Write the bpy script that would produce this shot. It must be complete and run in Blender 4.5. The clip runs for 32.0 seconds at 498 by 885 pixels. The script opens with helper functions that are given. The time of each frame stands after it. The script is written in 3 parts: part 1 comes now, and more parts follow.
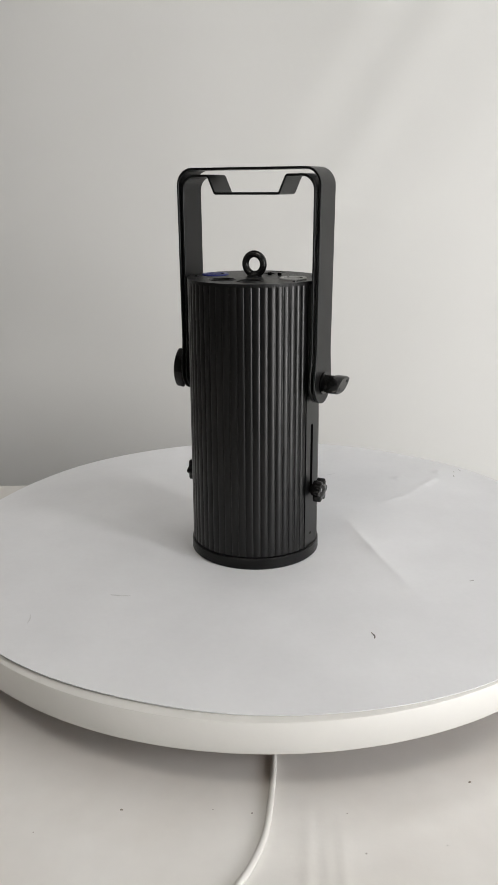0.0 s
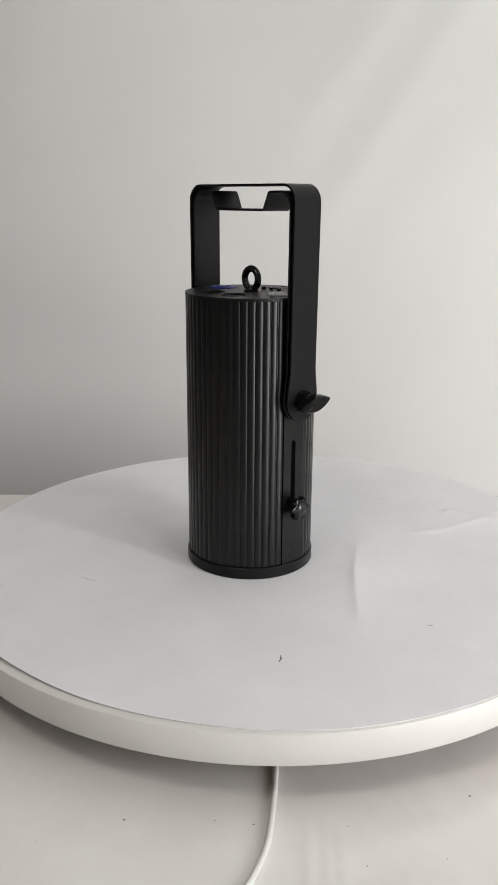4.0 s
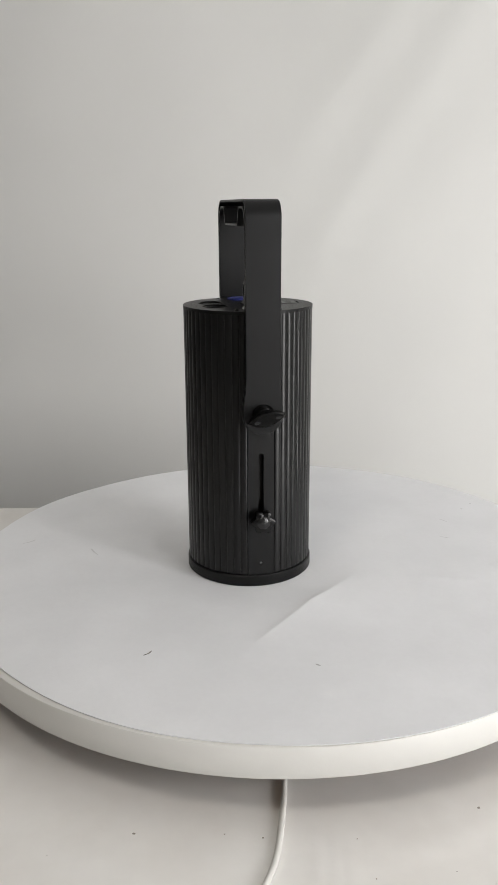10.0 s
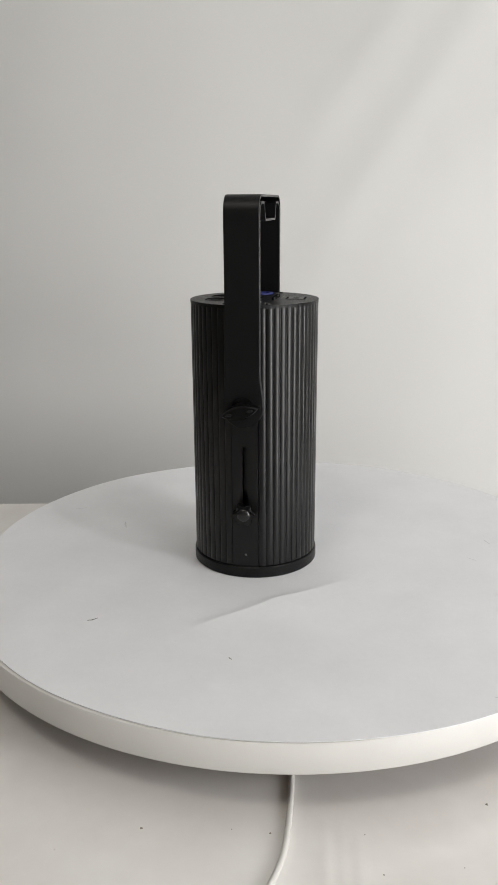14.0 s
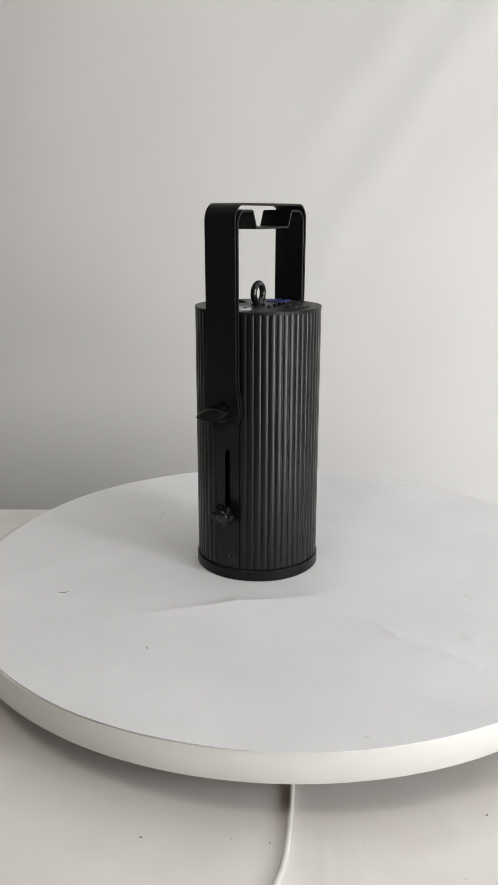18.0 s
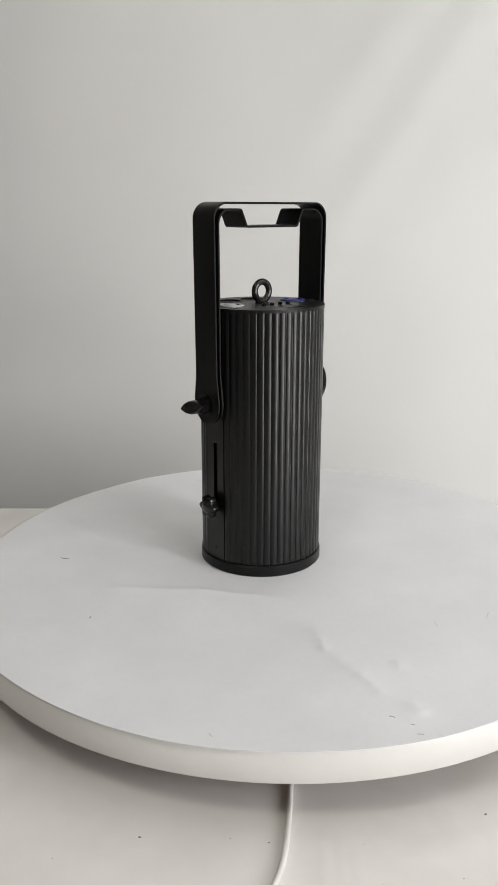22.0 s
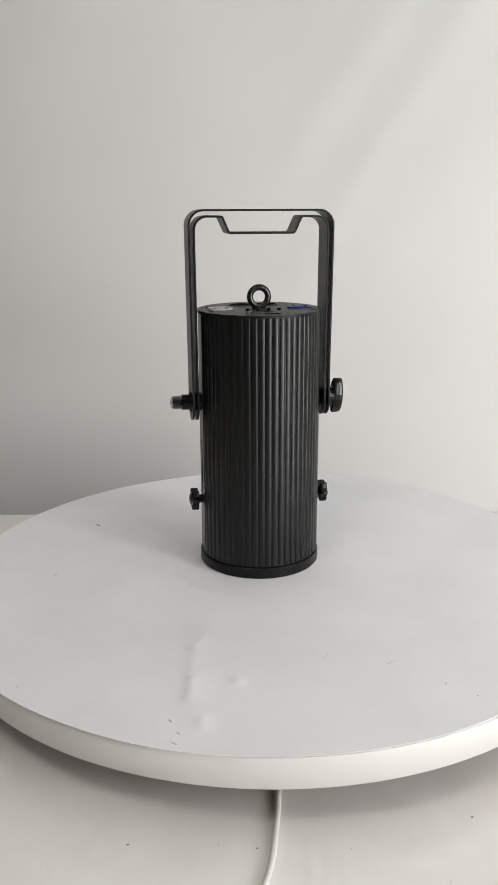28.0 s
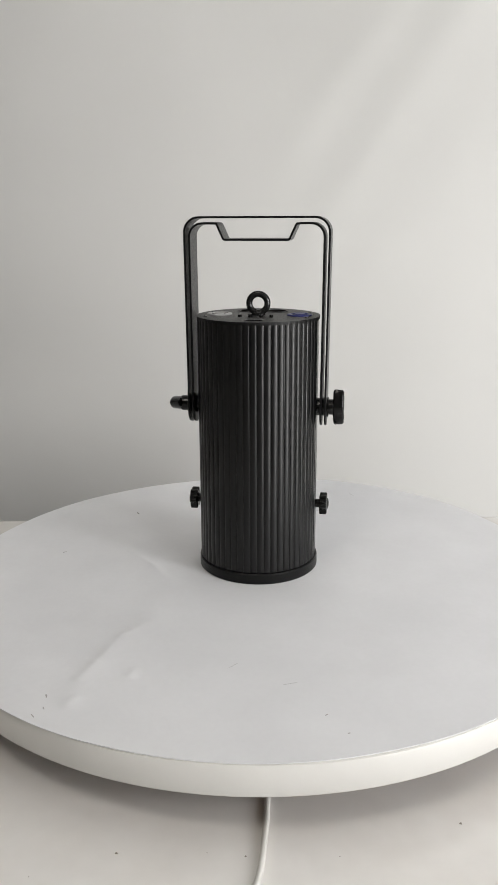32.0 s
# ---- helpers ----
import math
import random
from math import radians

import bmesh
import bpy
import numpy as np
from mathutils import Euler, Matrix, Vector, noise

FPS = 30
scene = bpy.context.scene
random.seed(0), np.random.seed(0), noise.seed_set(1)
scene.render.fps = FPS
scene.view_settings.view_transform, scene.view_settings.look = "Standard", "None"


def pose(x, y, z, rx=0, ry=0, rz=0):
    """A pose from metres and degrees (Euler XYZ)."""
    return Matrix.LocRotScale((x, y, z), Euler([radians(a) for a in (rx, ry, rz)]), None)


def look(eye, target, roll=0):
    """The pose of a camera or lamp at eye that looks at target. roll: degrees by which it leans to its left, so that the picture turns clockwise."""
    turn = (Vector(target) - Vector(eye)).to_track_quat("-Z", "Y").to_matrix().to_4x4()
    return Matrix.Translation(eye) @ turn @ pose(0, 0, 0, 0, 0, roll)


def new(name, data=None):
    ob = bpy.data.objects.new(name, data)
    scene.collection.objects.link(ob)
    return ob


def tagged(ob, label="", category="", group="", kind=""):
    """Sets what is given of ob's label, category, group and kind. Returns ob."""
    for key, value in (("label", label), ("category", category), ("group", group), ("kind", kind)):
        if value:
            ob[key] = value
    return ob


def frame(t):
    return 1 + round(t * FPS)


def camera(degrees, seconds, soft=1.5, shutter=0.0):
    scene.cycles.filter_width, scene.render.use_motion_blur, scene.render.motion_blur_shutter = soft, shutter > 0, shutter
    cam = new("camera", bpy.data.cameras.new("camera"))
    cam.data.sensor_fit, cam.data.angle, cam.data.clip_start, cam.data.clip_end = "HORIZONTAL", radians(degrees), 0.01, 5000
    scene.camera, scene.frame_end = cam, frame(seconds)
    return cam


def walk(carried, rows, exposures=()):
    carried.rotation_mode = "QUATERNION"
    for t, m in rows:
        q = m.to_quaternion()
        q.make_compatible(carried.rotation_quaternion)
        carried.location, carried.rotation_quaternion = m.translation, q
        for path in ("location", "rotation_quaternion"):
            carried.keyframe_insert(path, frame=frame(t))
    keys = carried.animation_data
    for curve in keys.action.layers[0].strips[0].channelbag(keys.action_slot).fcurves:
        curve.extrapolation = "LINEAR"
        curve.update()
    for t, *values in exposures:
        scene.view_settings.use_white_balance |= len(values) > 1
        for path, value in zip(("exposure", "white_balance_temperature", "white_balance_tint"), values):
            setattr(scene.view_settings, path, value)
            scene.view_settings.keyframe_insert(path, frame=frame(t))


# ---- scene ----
cam = camera(33.55, 32.0, soft=1.05)
walk(cam, [
    (0, look((-0.0192, -0.7458, 1.1570), (-0.0147, 0.0185, 0.9206), -0.30)),
    (0.5, look((-0.0204, -0.7460, 1.1587), (-0.0153, 0.0183, 0.9227), -0.02)),
    (1, look((-0.0205, -0.7450, 1.1617), (-0.0155, 0.0203, 0.9288), 0.14)),
    (1.5, look((-0.0206, -0.7469, 1.1628), (-0.0162, 0.0192, 0.9325), 0.23)),
    (2, look((-0.0214, -0.7484, 1.1629), (-0.0174, 0.0178, 0.9328), 0.29)),
    (2.5, look((-0.0226, -0.7498, 1.1621), (-0.0185, 0.0168, 0.9337), 0.27)),
    (3, look((-0.0227, -0.7511, 1.1618), (-0.0178, 0.0160, 0.9348), 0.29)),
    (3.5, look((-0.0231, -0.7515, 1.1616), (-0.0184, 0.0156, 0.9346), 0.35)),
    (5.5, look((-0.0223, -0.7506, 1.1632), (-0.0190, 0.0158, 0.9339), -0.00)),
    (6, look((-0.0211, -0.7513, 1.1665), (-0.0193, 0.0155, 0.9383), -0.15)),
    (6.5, look((-0.0210, -0.7507, 1.1671), (-0.0201, 0.0165, 0.9403), -0.12)),
    (7, look((-0.0212, -0.7512, 1.1667), (-0.0203, 0.0163, 0.9412), -0.18)),
    (7.5, look((-0.0223, -0.7516, 1.1663), (-0.0222, 0.0160, 0.9410), -0.14)),
    (8, look((-0.0232, -0.7526, 1.1668), (-0.0228, 0.0155, 0.9431), -0.19)),
    (8.5, look((-0.0232, -0.7520, 1.1656), (-0.0236, 0.0165, 0.9434), -0.20)),
    (9, look((-0.0219, -0.7541, 1.1660), (-0.0232, 0.0150, 0.9457), -0.33)),
    (9.5, look((-0.0224, -0.7547, 1.1678), (-0.0231, 0.0144, 0.9474), -0.26)),
    (10, look((-0.0228, -0.7544, 1.1665), (-0.0242, 0.0149, 0.9471), -0.30)),
    (10.5, look((-0.0238, -0.7548, 1.1665), (-0.0244, 0.0144, 0.9467), -0.31)),
    (11, look((-0.0237, -0.7539, 1.1661), (-0.0249, 0.0154, 0.9463), -0.30)),
    (11.5, look((-0.0246, -0.7545, 1.1659), (-0.0277, 0.0148, 0.9462), -0.36)),
    (12, look((-0.0239, -0.7541, 1.1664), (-0.0280, 0.0148, 0.9458), -0.37)),
    (12.5, look((-0.0222, -0.7552, 1.1681), (-0.0281, 0.0137, 0.9473), -0.31)),
    (13, look((-0.0223, -0.7542, 1.1687), (-0.0295, 0.0142, 0.9460), -0.34)),
    (13.5, look((-0.0231, -0.7535, 1.1664), (-0.0317, 0.0151, 0.9447), -0.34)),
    (14, look((-0.0229, -0.7539, 1.1649), (-0.0319, 0.0147, 0.9430), -0.36)),
    (14.5, look((-0.0239, -0.7534, 1.1639), (-0.0336, 0.0149, 0.9412), -0.40)),
    (16.5, look((-0.0240, -0.7528, 1.1668), (-0.0306, 0.0170, 0.9493), -0.11)),
    (17, look((-0.0255, -0.7529, 1.1657), (-0.0321, 0.0172, 0.9489), -0.00)),
    (17.5, look((-0.0253, -0.7535, 1.1660), (-0.0308, 0.0166, 0.9493), 0.08)),
    (18, look((-0.0263, -0.7537, 1.1663), (-0.0325, 0.0165, 0.9502), 0.08)),
    (18.5, look((-0.0265, -0.7535, 1.1681), (-0.0313, 0.0165, 0.9515), 0.16)),
    (19, look((-0.0285, -0.7516, 1.1695), (-0.0302, 0.0175, 0.9492), 0.25)),
    (19.5, look((-0.0275, -0.7507, 1.1675), (-0.0305, 0.0185, 0.9476), 0.16)),
    (20, look((-0.0288, -0.7515, 1.1671), (-0.0336, 0.0178, 0.9474), 0.12)),
    (20.5, look((-0.0284, -0.7525, 1.1683), (-0.0330, 0.0171, 0.9498), 0.11)),
    (21, look((-0.0277, -0.7530, 1.1692), (-0.0318, 0.0167, 0.9509), 0.08)),
    (21.5, look((-0.0269, -0.7527, 1.1684), (-0.0319, 0.0169, 0.9498), 0.09)),
    (22, look((-0.0261, -0.7525, 1.1678), (-0.0311, 0.0170, 0.9490), 0.04)),
    (22.5, look((-0.0259, -0.7524, 1.1694), (-0.0287, 0.0170, 0.9503), 0.06)),
    (23, look((-0.0258, -0.7521, 1.1711), (-0.0265, 0.0176, 0.9534), -0.01)),
    (23.5, look((-0.0242, -0.7543, 1.1719), (-0.0253, 0.0166, 0.9581), -0.14)),
    (24, look((-0.0237, -0.7545, 1.1718), (-0.0245, 0.0166, 0.9590), -0.19)),
    (24.5, look((-0.0246, -0.7544, 1.1719), (-0.0252, 0.0166, 0.9585), -0.18)),
    (25, look((-0.0239, -0.7546, 1.1721), (-0.0224, 0.0161, 0.9579), -0.15)),
    (25.5, look((-0.0209, -0.7537, 1.1720), (-0.0165, 0.0171, 0.9577), -0.10)),
    (27.5, look((-0.0222, -0.7534, 1.1722), (-0.0168, 0.0165, 0.9549), -0.14)),
    (28, look((-0.0230, -0.7542, 1.1717), (-0.0179, 0.0158, 0.9550), -0.23)),
    (28.5, look((-0.0221, -0.7523, 1.1716), (-0.0162, 0.0172, 0.9528), -0.22)),
    (29, look((-0.0223, -0.7510, 1.1705), (-0.0154, 0.0182, 0.9509), -0.25)),
    (29.5, look((-0.0227, -0.7502, 1.1702), (-0.0162, 0.0188, 0.9497), -0.17)),
    (30, look((-0.0229, -0.7518, 1.1704), (-0.0151, 0.0177, 0.9515), -0.14)),
    (30.5, look((-0.0219, -0.7542, 1.1729), (-0.0125, 0.0156, 0.9553), -0.21)),
    (31, look((-0.0206, -0.7552, 1.1748), (-0.0108, 0.0149, 0.9586), -0.21)),
    (31.5, look((-0.0198, -0.7551, 1.1752), (-0.0088, 0.0156, 0.9607), -0.27)),
    (32, look((-0.0187, -0.7544, 1.1741), (-0.0083, 0.0167, 0.9611), -0.23)),
], [(0, -0.07), (3.5, -0.07), (8, -0.05), (14, -0.04), (17, 0.0), (25, 0.0), (28, -0.01), (32, -0.04)])

# ---- light: two windows out of view beside the set, pale walls round it ----
TABLE_Z = 0.7757
PLATTER_Z = 0.8337
TABLE_BACK, TABLE_RIGHT = 0.3026, 0.52
BACK_Y = 1.10
LAMP_X, LAMP_Y, LAMP_TURN = -0.0095, -0.0242, -28.6
SHEET_TURN = -4.5
SHEET_Z = PLATTER_Z + 0.0020


def spin(t):
    """The turn of the platter in degrees: about five degrees a second, clockwise from above."""
    return -(5.0035 * t + 0.00088 * t * t)


world = bpy.data.worlds.new("world")
scene.world = world
world.use_nodes = True
wn = world.node_tree
sky = wn.nodes.new("ShaderNodeTexSky")
sky.sky_type, sky.sun_disc = "NISHITA", False
sky.sun_elevation, sky.sun_rotation = radians(40), radians(120)
wn.links.new(sky.outputs[0], wn.nodes["Background"].inputs[0])
wn.nodes["Background"].inputs[1].default_value = 0.08

# a tall window and a smaller one beside the set, each with the sky's light in its opening
X0, X1, Y0, Y1, Z1 = -2.7, 2.75, -1.35, 1.6, 2.6
# the smaller window is added, unseen, to brighten the rim and table front
WINDOWS = [("south", 1.50, 2.20, 0.32, 2.10, 77.0), ("south", 0.72, 1.25, 0.60, 1.85, 13.0)]
DAYLIGHT = (1.0, 0.99, 0.984)
for side, lo, hi, z0, z1, watts in WINDOWS:
    key = bpy.data.lights.new("window_daylight", "AREA")
    key.shape, key.size, key.size_y = "RECTANGLE", hi - lo, z1 - z0
    key.energy, key.color = watts, DAYLIGHT
    mid, mid_z = (lo + hi) / 2, (z0 + z1) / 2
    at, to = ((mid, Y0 - 0.03, mid_z), (mid, 0, mid_z)) if side == "south" else ((X1 + 0.03, mid, mid_z), (0, mid, mid_z))
    new("window_daylight", key).matrix_world = look(at, to)

# an unseen warm white ceiling panel, added in front of the set for light from the left
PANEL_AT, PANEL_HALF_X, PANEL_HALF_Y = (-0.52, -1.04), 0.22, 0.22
key = bpy.data.lights.new("added_panel_light", "AREA")
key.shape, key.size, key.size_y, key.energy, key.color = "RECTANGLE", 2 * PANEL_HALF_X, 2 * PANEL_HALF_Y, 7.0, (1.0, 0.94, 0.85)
new("added_panel_light", key).matrix_world = pose(*PANEL_AT, Z1 - 0.045)


# ---- materials ----
def material(name, color, rough=0.5, metal=0.0, grain=0.06, grain_scale=60.0, wear=0.05, wear_scale=6.0,
             bump=0.0, bump_scale=300.0, spec=0.5, brushed=0.0, tint=None):
    """A surface with fine grain, broad wear and a fine relief; scales are in cycles a metre."""
    m = bpy.data.materials.new(name)
    m.use_nodes = True
    t = m.node_tree
    b = t.nodes["Principled BSDF"]
    b.inputs["Metallic"].default_value, b.inputs["Specular IOR Level"].default_value = metal, spec
    if brushed:
        tan = t.nodes.new("ShaderNodeTangent")
        tan.direction_type, tan.axis = "RADIAL", "Z"
        b.inputs["Anisotropic"].default_value, b.inputs["Anisotropic Rotation"].default_value = brushed, 0.25
        t.links.new(tan.outputs[0], b.inputs["Tangent"])
    co = t.nodes.new("ShaderNodeTexCoord")
    fine, broad = t.nodes.new("ShaderNodeTexNoise"), t.nodes.new("ShaderNodeTexNoise")
    for n, s, d in ((fine, grain_scale, 4), (broad, wear_scale, 3)):
        n.inputs["Scale"].default_value, n.inputs["Detail"].default_value = s, d
        t.links.new(co.outputs["Object"], n.inputs["Vector"])
    mix1, mix2 = t.nodes.new("ShaderNodeMix"), t.nodes.new("ShaderNodeMix")
    dark = [c * (1 - 2 * grain) for c in color]
    lite = [min(1, c * (1 + grain)) for c in color]
    for mix in (mix1, mix2):
        mix.data_type = "RGBA"
    mix1.inputs[6].default_value, mix1.inputs[7].default_value = (*dark, 1), (*lite, 1)
    t.links.new(fine.outputs["Fac"], mix1.inputs[0])
    mix2.blend_type = "MULTIPLY"
    mix2.inputs[0].default_value = 1.0
    ramp = t.nodes.new("ShaderNodeMapRange")
    ramp.inputs["From Min"].default_value, ramp.inputs["From Max"].default_value = 0.3, 0.7
    ramp.inputs["To Min"].default_value, ramp.inputs["To Max"].default_value = 1 - wear, 1.0
    t.links.new(broad.outputs["Fac"], ramp.inputs[0])
    tinted = t.nodes.new("ShaderNodeMix")
    tinted.data_type = "RGBA"
    tinted.inputs[6].default_value, tinted.inputs[7].default_value = (*(tint or (1 - wear, 1 - wear, 1 - wear)), 1), (1, 1, 1, 1)
    t.links.new(ramp.outputs[0], tinted.inputs[0])
    if tint:
        ramp.inputs["To Min"].default_value = 0.0
        t.links.new(tinted.outputs[2], mix2.inputs[7])
    else:
        t.links.new(ramp.outputs[0], mix2.inputs[7])
    t.links.new(mix1.outputs[2], mix2.inputs[6])
    t.links.new(mix2.outputs[2], b.inputs["Base Color"])
    rr = t.nodes.new("ShaderNodeMapRange")
    rr.inputs["To Min"].default_value, rr.inputs["To Max"].default_value = rough * 0.88, min(1, rough * 1.12)
    t.links.new(broad.outputs["Fac"], rr.inputs[0])
    t.links.new(rr.outputs[0], b.inputs["Roughness"])
    if bump:
        tiny, bm_node = t.nodes.new("ShaderNodeTexNoise"), t.nodes.new("ShaderNodeBump")
        tiny.inputs["Scale"].default_value = bump_scale
        t.links.new(co.outputs["Object"], tiny.inputs["Vector"])
        bm_node.inputs["Strength"].default_value, bm_node.inputs["Distance"].default_value = bump, 0.001
        t.links.new(tiny.outputs["Fac"], bm_node.inputs["Height"])
        t.links.new(bm_node.outputs[0], b.inputs["Normal"])
    return m


BLACK_PAINT = material("black_powder_coat", (0.0058, 0.0058, 0.006), 0.34, 0, 0.12, 900, 0.15, 14, 0.15, 2600, 0.20, 0.3)
BLACK_BODY = material("black_anodised_aluminium", (0.0036, 0.0036, 0.0037), 0.30, 0, 0.1, 500, 0.15, 20, 0.0, 2200, 0.35, 0.40)
BLACK_PLATE = material("black_top_plate", (0.0075, 0.0075, 0.0078), 0.38, 0, 0.12, 900, 0.15, 20, 0.2, 2400, 0.18)
BLACK_PLASTIC = material("black_plastic", (0.004, 0.004, 0.004), 0.15, 0, 0.1, 400, 0.1, 40, 0.05, 1500, 0.27)
BLACK_GLOSS = material("black_zinc", (0.010, 0.010, 0.010), 0.19, 0, 0.1, 300, 0.1, 60, 0.05, 900, 0.5)
# near-black without gloss: the dark inside holes, put into the colour
BLACK_HOLE = material("black_recess_shade", (0.004, 0.004, 0.004), 0.8, 0, 0.1, 300, 0.1, 60, 0, 300, 0.05)
BLUE = material("blue_connector_plastic", (0.020, 0.028, 0.17), 0.4, 0, 0.06, 300, 0.1, 60)
GREY = material("grey_connector_plastic", (0.42, 0.42, 0.42), 0.45, 0, 0.06, 300, 0.1, 60)
STEEL = material("bright_screw_steel", (0.55, 0.55, 0.56), 0.3, 1.0, 0.05, 300, 0.1, 60)
SCREEN = material("smoked_display_plastic", (0.012, 0.012, 0.0125), 0.36, 0, 0.1, 400, 0.1, 60, 0, 300, 0.4)
DIGIT = material("dim_display_segments", (0.035, 0.035, 0.035), 0.5, 0, 0.1, 400, 0.1, 60)
MARKING = material("grey_print", (0.25, 0.25, 0.25), 0.6, 0, 0.05, 300, 0.1, 60)
SHEET = material("white_paper_cover", (0.80, 0.805, 0.824), 0.55, 0, 0.015, 220, 0.075, 11, 0.05, 700, 0.35)
RIM = material("cream_white_lacquer", (0.70, 0.69, 0.66), 0.38, 0, 0.012, 90, 0.04, 12, 0.04, 400, 0.5)
TABLE = material("white_satin_laminate", (0.84, 0.825, 0.802), 0.17, 0, 0.025, 60, 0.10, 11, 0.05, 300, 0.62, 0, (0.92, 0.905, 0.89))
CLOTH = material("off_white_backdrop_cloth", (0.615, 0.611, 0.592), 0.9, 0, 0.012, 500, 0.03, 3.0, 0.10, 1400, 0.1)
WALL = material("grey_wall_paint", (0.38, 0.375, 0.365), 0.85, 0, 0.02, 60, 0.05, 2)
FLOOR = material("grey_floor", (0.28, 0.27, 0.26), 0.6, 0, 0.06, 30, 0.15, 2)
CEIL = material("ceiling_paint", (0.80, 0.80, 0.79), 0.9, 0, 0.02, 40, 0.04, 2)
FRAME = material("white_window_frame", (0.75, 0.75, 0.74), 0.4, 0, 0.02, 60, 0.05, 5)
DARK_BASE = material("dark_grey_plastic", (0.05, 0.05, 0.05), 0.5, 0, 0.06, 200, 0.1, 20)
SHADE_BOARD = material("brown_shade_board", (0.20, 0.125, 0.08), 0.8, 0, 0.1, 200, 0.15, 12)
CABLE = material("white_cable_rubber", (0.74, 0.73, 0.70), 0.42, 0, 0.02, 200, 0.08, 30)
SCUFF = material("dark_scuff", (0.22, 0.21, 0.205), 0.8, 0, 0.2, 900, 0.3, 300)
SCUFF_PALE = material("pale_scuff", (0.755, 0.757, 0.768), 0.8, 0, 0.1, 900, 0.2, 300)
SCUFF_FAINT = material("faint_scuff", (0.735, 0.737, 0.748), 0.8, 0, 0.1, 900, 0.2, 300)
SCUFF_MID = material("grey_scuff", (0.50, 0.495, 0.49), 0.8, 0, 0.1, 900, 0.2, 300)
SPECK = material("brown_speck", (0.44, 0.39, 0.35), 0.8, 0, 0.2, 900, 0.3, 300)
GLASS = bpy.data.materials.new("window_glass")
GLASS.use_nodes = True
gb = GLASS.node_tree.nodes["Principled BSDF"]
gb.inputs["Transmission Weight"].default_value, gb.inputs["Roughness"].default_value = 1.0, 0.0



# ---- mesh helpers ----
def part(name, bm, mat, parent=None, label="", smooth=False, kind=""):
    if isinstance(bm, bmesh.types.BMesh):
        me = bpy.data.meshes.new(name)
        bmesh.ops.recalc_face_normals(bm, faces=bm.faces[:])
        bm.to_mesh(me)
        bm.free()
    else:
        me = bm
    if mat and not me.materials:
        me.materials.append(mat)
    if smooth:
        for p in me.polygons:
            p.use_smooth = True
    ob = new(name, me)
    ob.parent = parent
    return tagged(ob, label, kind=kind)


def soft_edges(ob, degrees=35):
    ob.data.set_sharp_from_angle(angle=radians(degrees))
    return ob


def box(x0, x1, y0, y1, z0, z1, bevel=0.0, segments=2):
    bm = bmesh.new()
    bmesh.ops.create_cube(bm, size=1)
    for v in bm.verts:
        v.co = Vector(((x0 + x1) / 2 + v.co.x * (x1 - x0), (y0 + y1) / 2 + v.co.y * (y1 - y0), (z0 + z1) / 2 + v.co.z * (z1 - z0)))
    if bevel:
        bmesh.ops.bevel(bm, geom=bm.edges[:], offset=bevel, segments=segments, affect="EDGES", profile=0.5)
    return bm


def lathe(profile, n=48, axis="z", at=(0, 0, 0)):
    """A turned solid; profile: (radius, height) from the bottom to the top, closed on the axis where the radius is 0."""
    bm = bmesh.new()
    rings = []
    for r, h in profile:
        if r <= 1e-9:
            rings.append([bm.verts.new((0, 0, h))])
        else:
            rings.append([bm.verts.new((r * math.cos(a), r * math.sin(a), h)) for a in (2 * math.pi * k / n for k in range(n))])
    for a, b in zip(rings, rings[1:]):
        for k in range(n):
            j = (k + 1) % n
            f = [a[k % len(a)], a[j % len(a)], b[j % len(b)], b[k % len(b)]]
            f = list(dict.fromkeys(f))
            if len(f) > 2:
                bm.faces.new(f)
    turn = {"z": Matrix(), "x": Matrix.Rotation(radians(90), 4, "Y"), "-x": Matrix.Rotation(radians(-90), 4, "Y")}[axis]
    bm.transform(Matrix.Translation(at) @ turn)
    return bm


def plate(outline, holes, depth, m=Matrix()):
    """A flat plate with holes through it, outline in its own xy plane, depth along its z."""
    bm = bmesh.new()
    edges = []
    for loop in (outline, *holes):
        vs = [bm.verts.new((x, y, 0)) for x, y in loop]
        edges += [bm.edges.new((a, b)) for a, b in zip(vs, vs[1:] + vs[:1])]
    bmesh.ops.triangle_fill(bm, edges=edges, use_beauty=True, use_dissolve=False)
    made = bmesh.ops.extrude_face_region(bm, geom=bm.faces[:])
    for v in (g for g in made["geom"] if isinstance(g, bmesh.types.BMVert)):
        v.co.z += depth
    bm.transform(m)
    return bm


def circle(r, n=32, x=0.0, y=0.0):
    return [(x + r * math.cos(2 * math.pi * k / n), y + r * math.sin(2 * math.pi * k / n)) for k in range(n)]


def capsule(half_w, y0, y1, n=10):
    """An upright slot's outline, from y0 to y1."""
    top = [(half_w * math.cos(a), y1 - half_w + half_w * math.sin(a)) for a in (math.pi * k / n for k in range(n + 1))]
    return top + [(-x, y0 + y1 - y) for x, y in top]


def fillet(points, radii, n=6):
    """A polyline with its inner corners rounded."""
    out = [points[0]]
    for a, b, c, r in zip(points, points[1:], points[2:], radii):
        a, b, c = Vector(a), Vector(b), Vector(c)
        u, v = (a - b).normalized(), (c - b).normalized()
        half = u.angle(v) / 2
        d = r / math.tan(half)
        mid = b + (u + v).normalized() * (r / math.sin(half))
        s, e = b + u * d - mid, b + v * d - mid
        turn = s.angle(e)
        for k in range(n + 1):
            f = k / n
            w = (s * math.sin((1 - f) * turn) + e * math.sin(f * turn)) / math.sin(turn)
            out.append(tuple(mid + w))
    return out + [points[-1]]


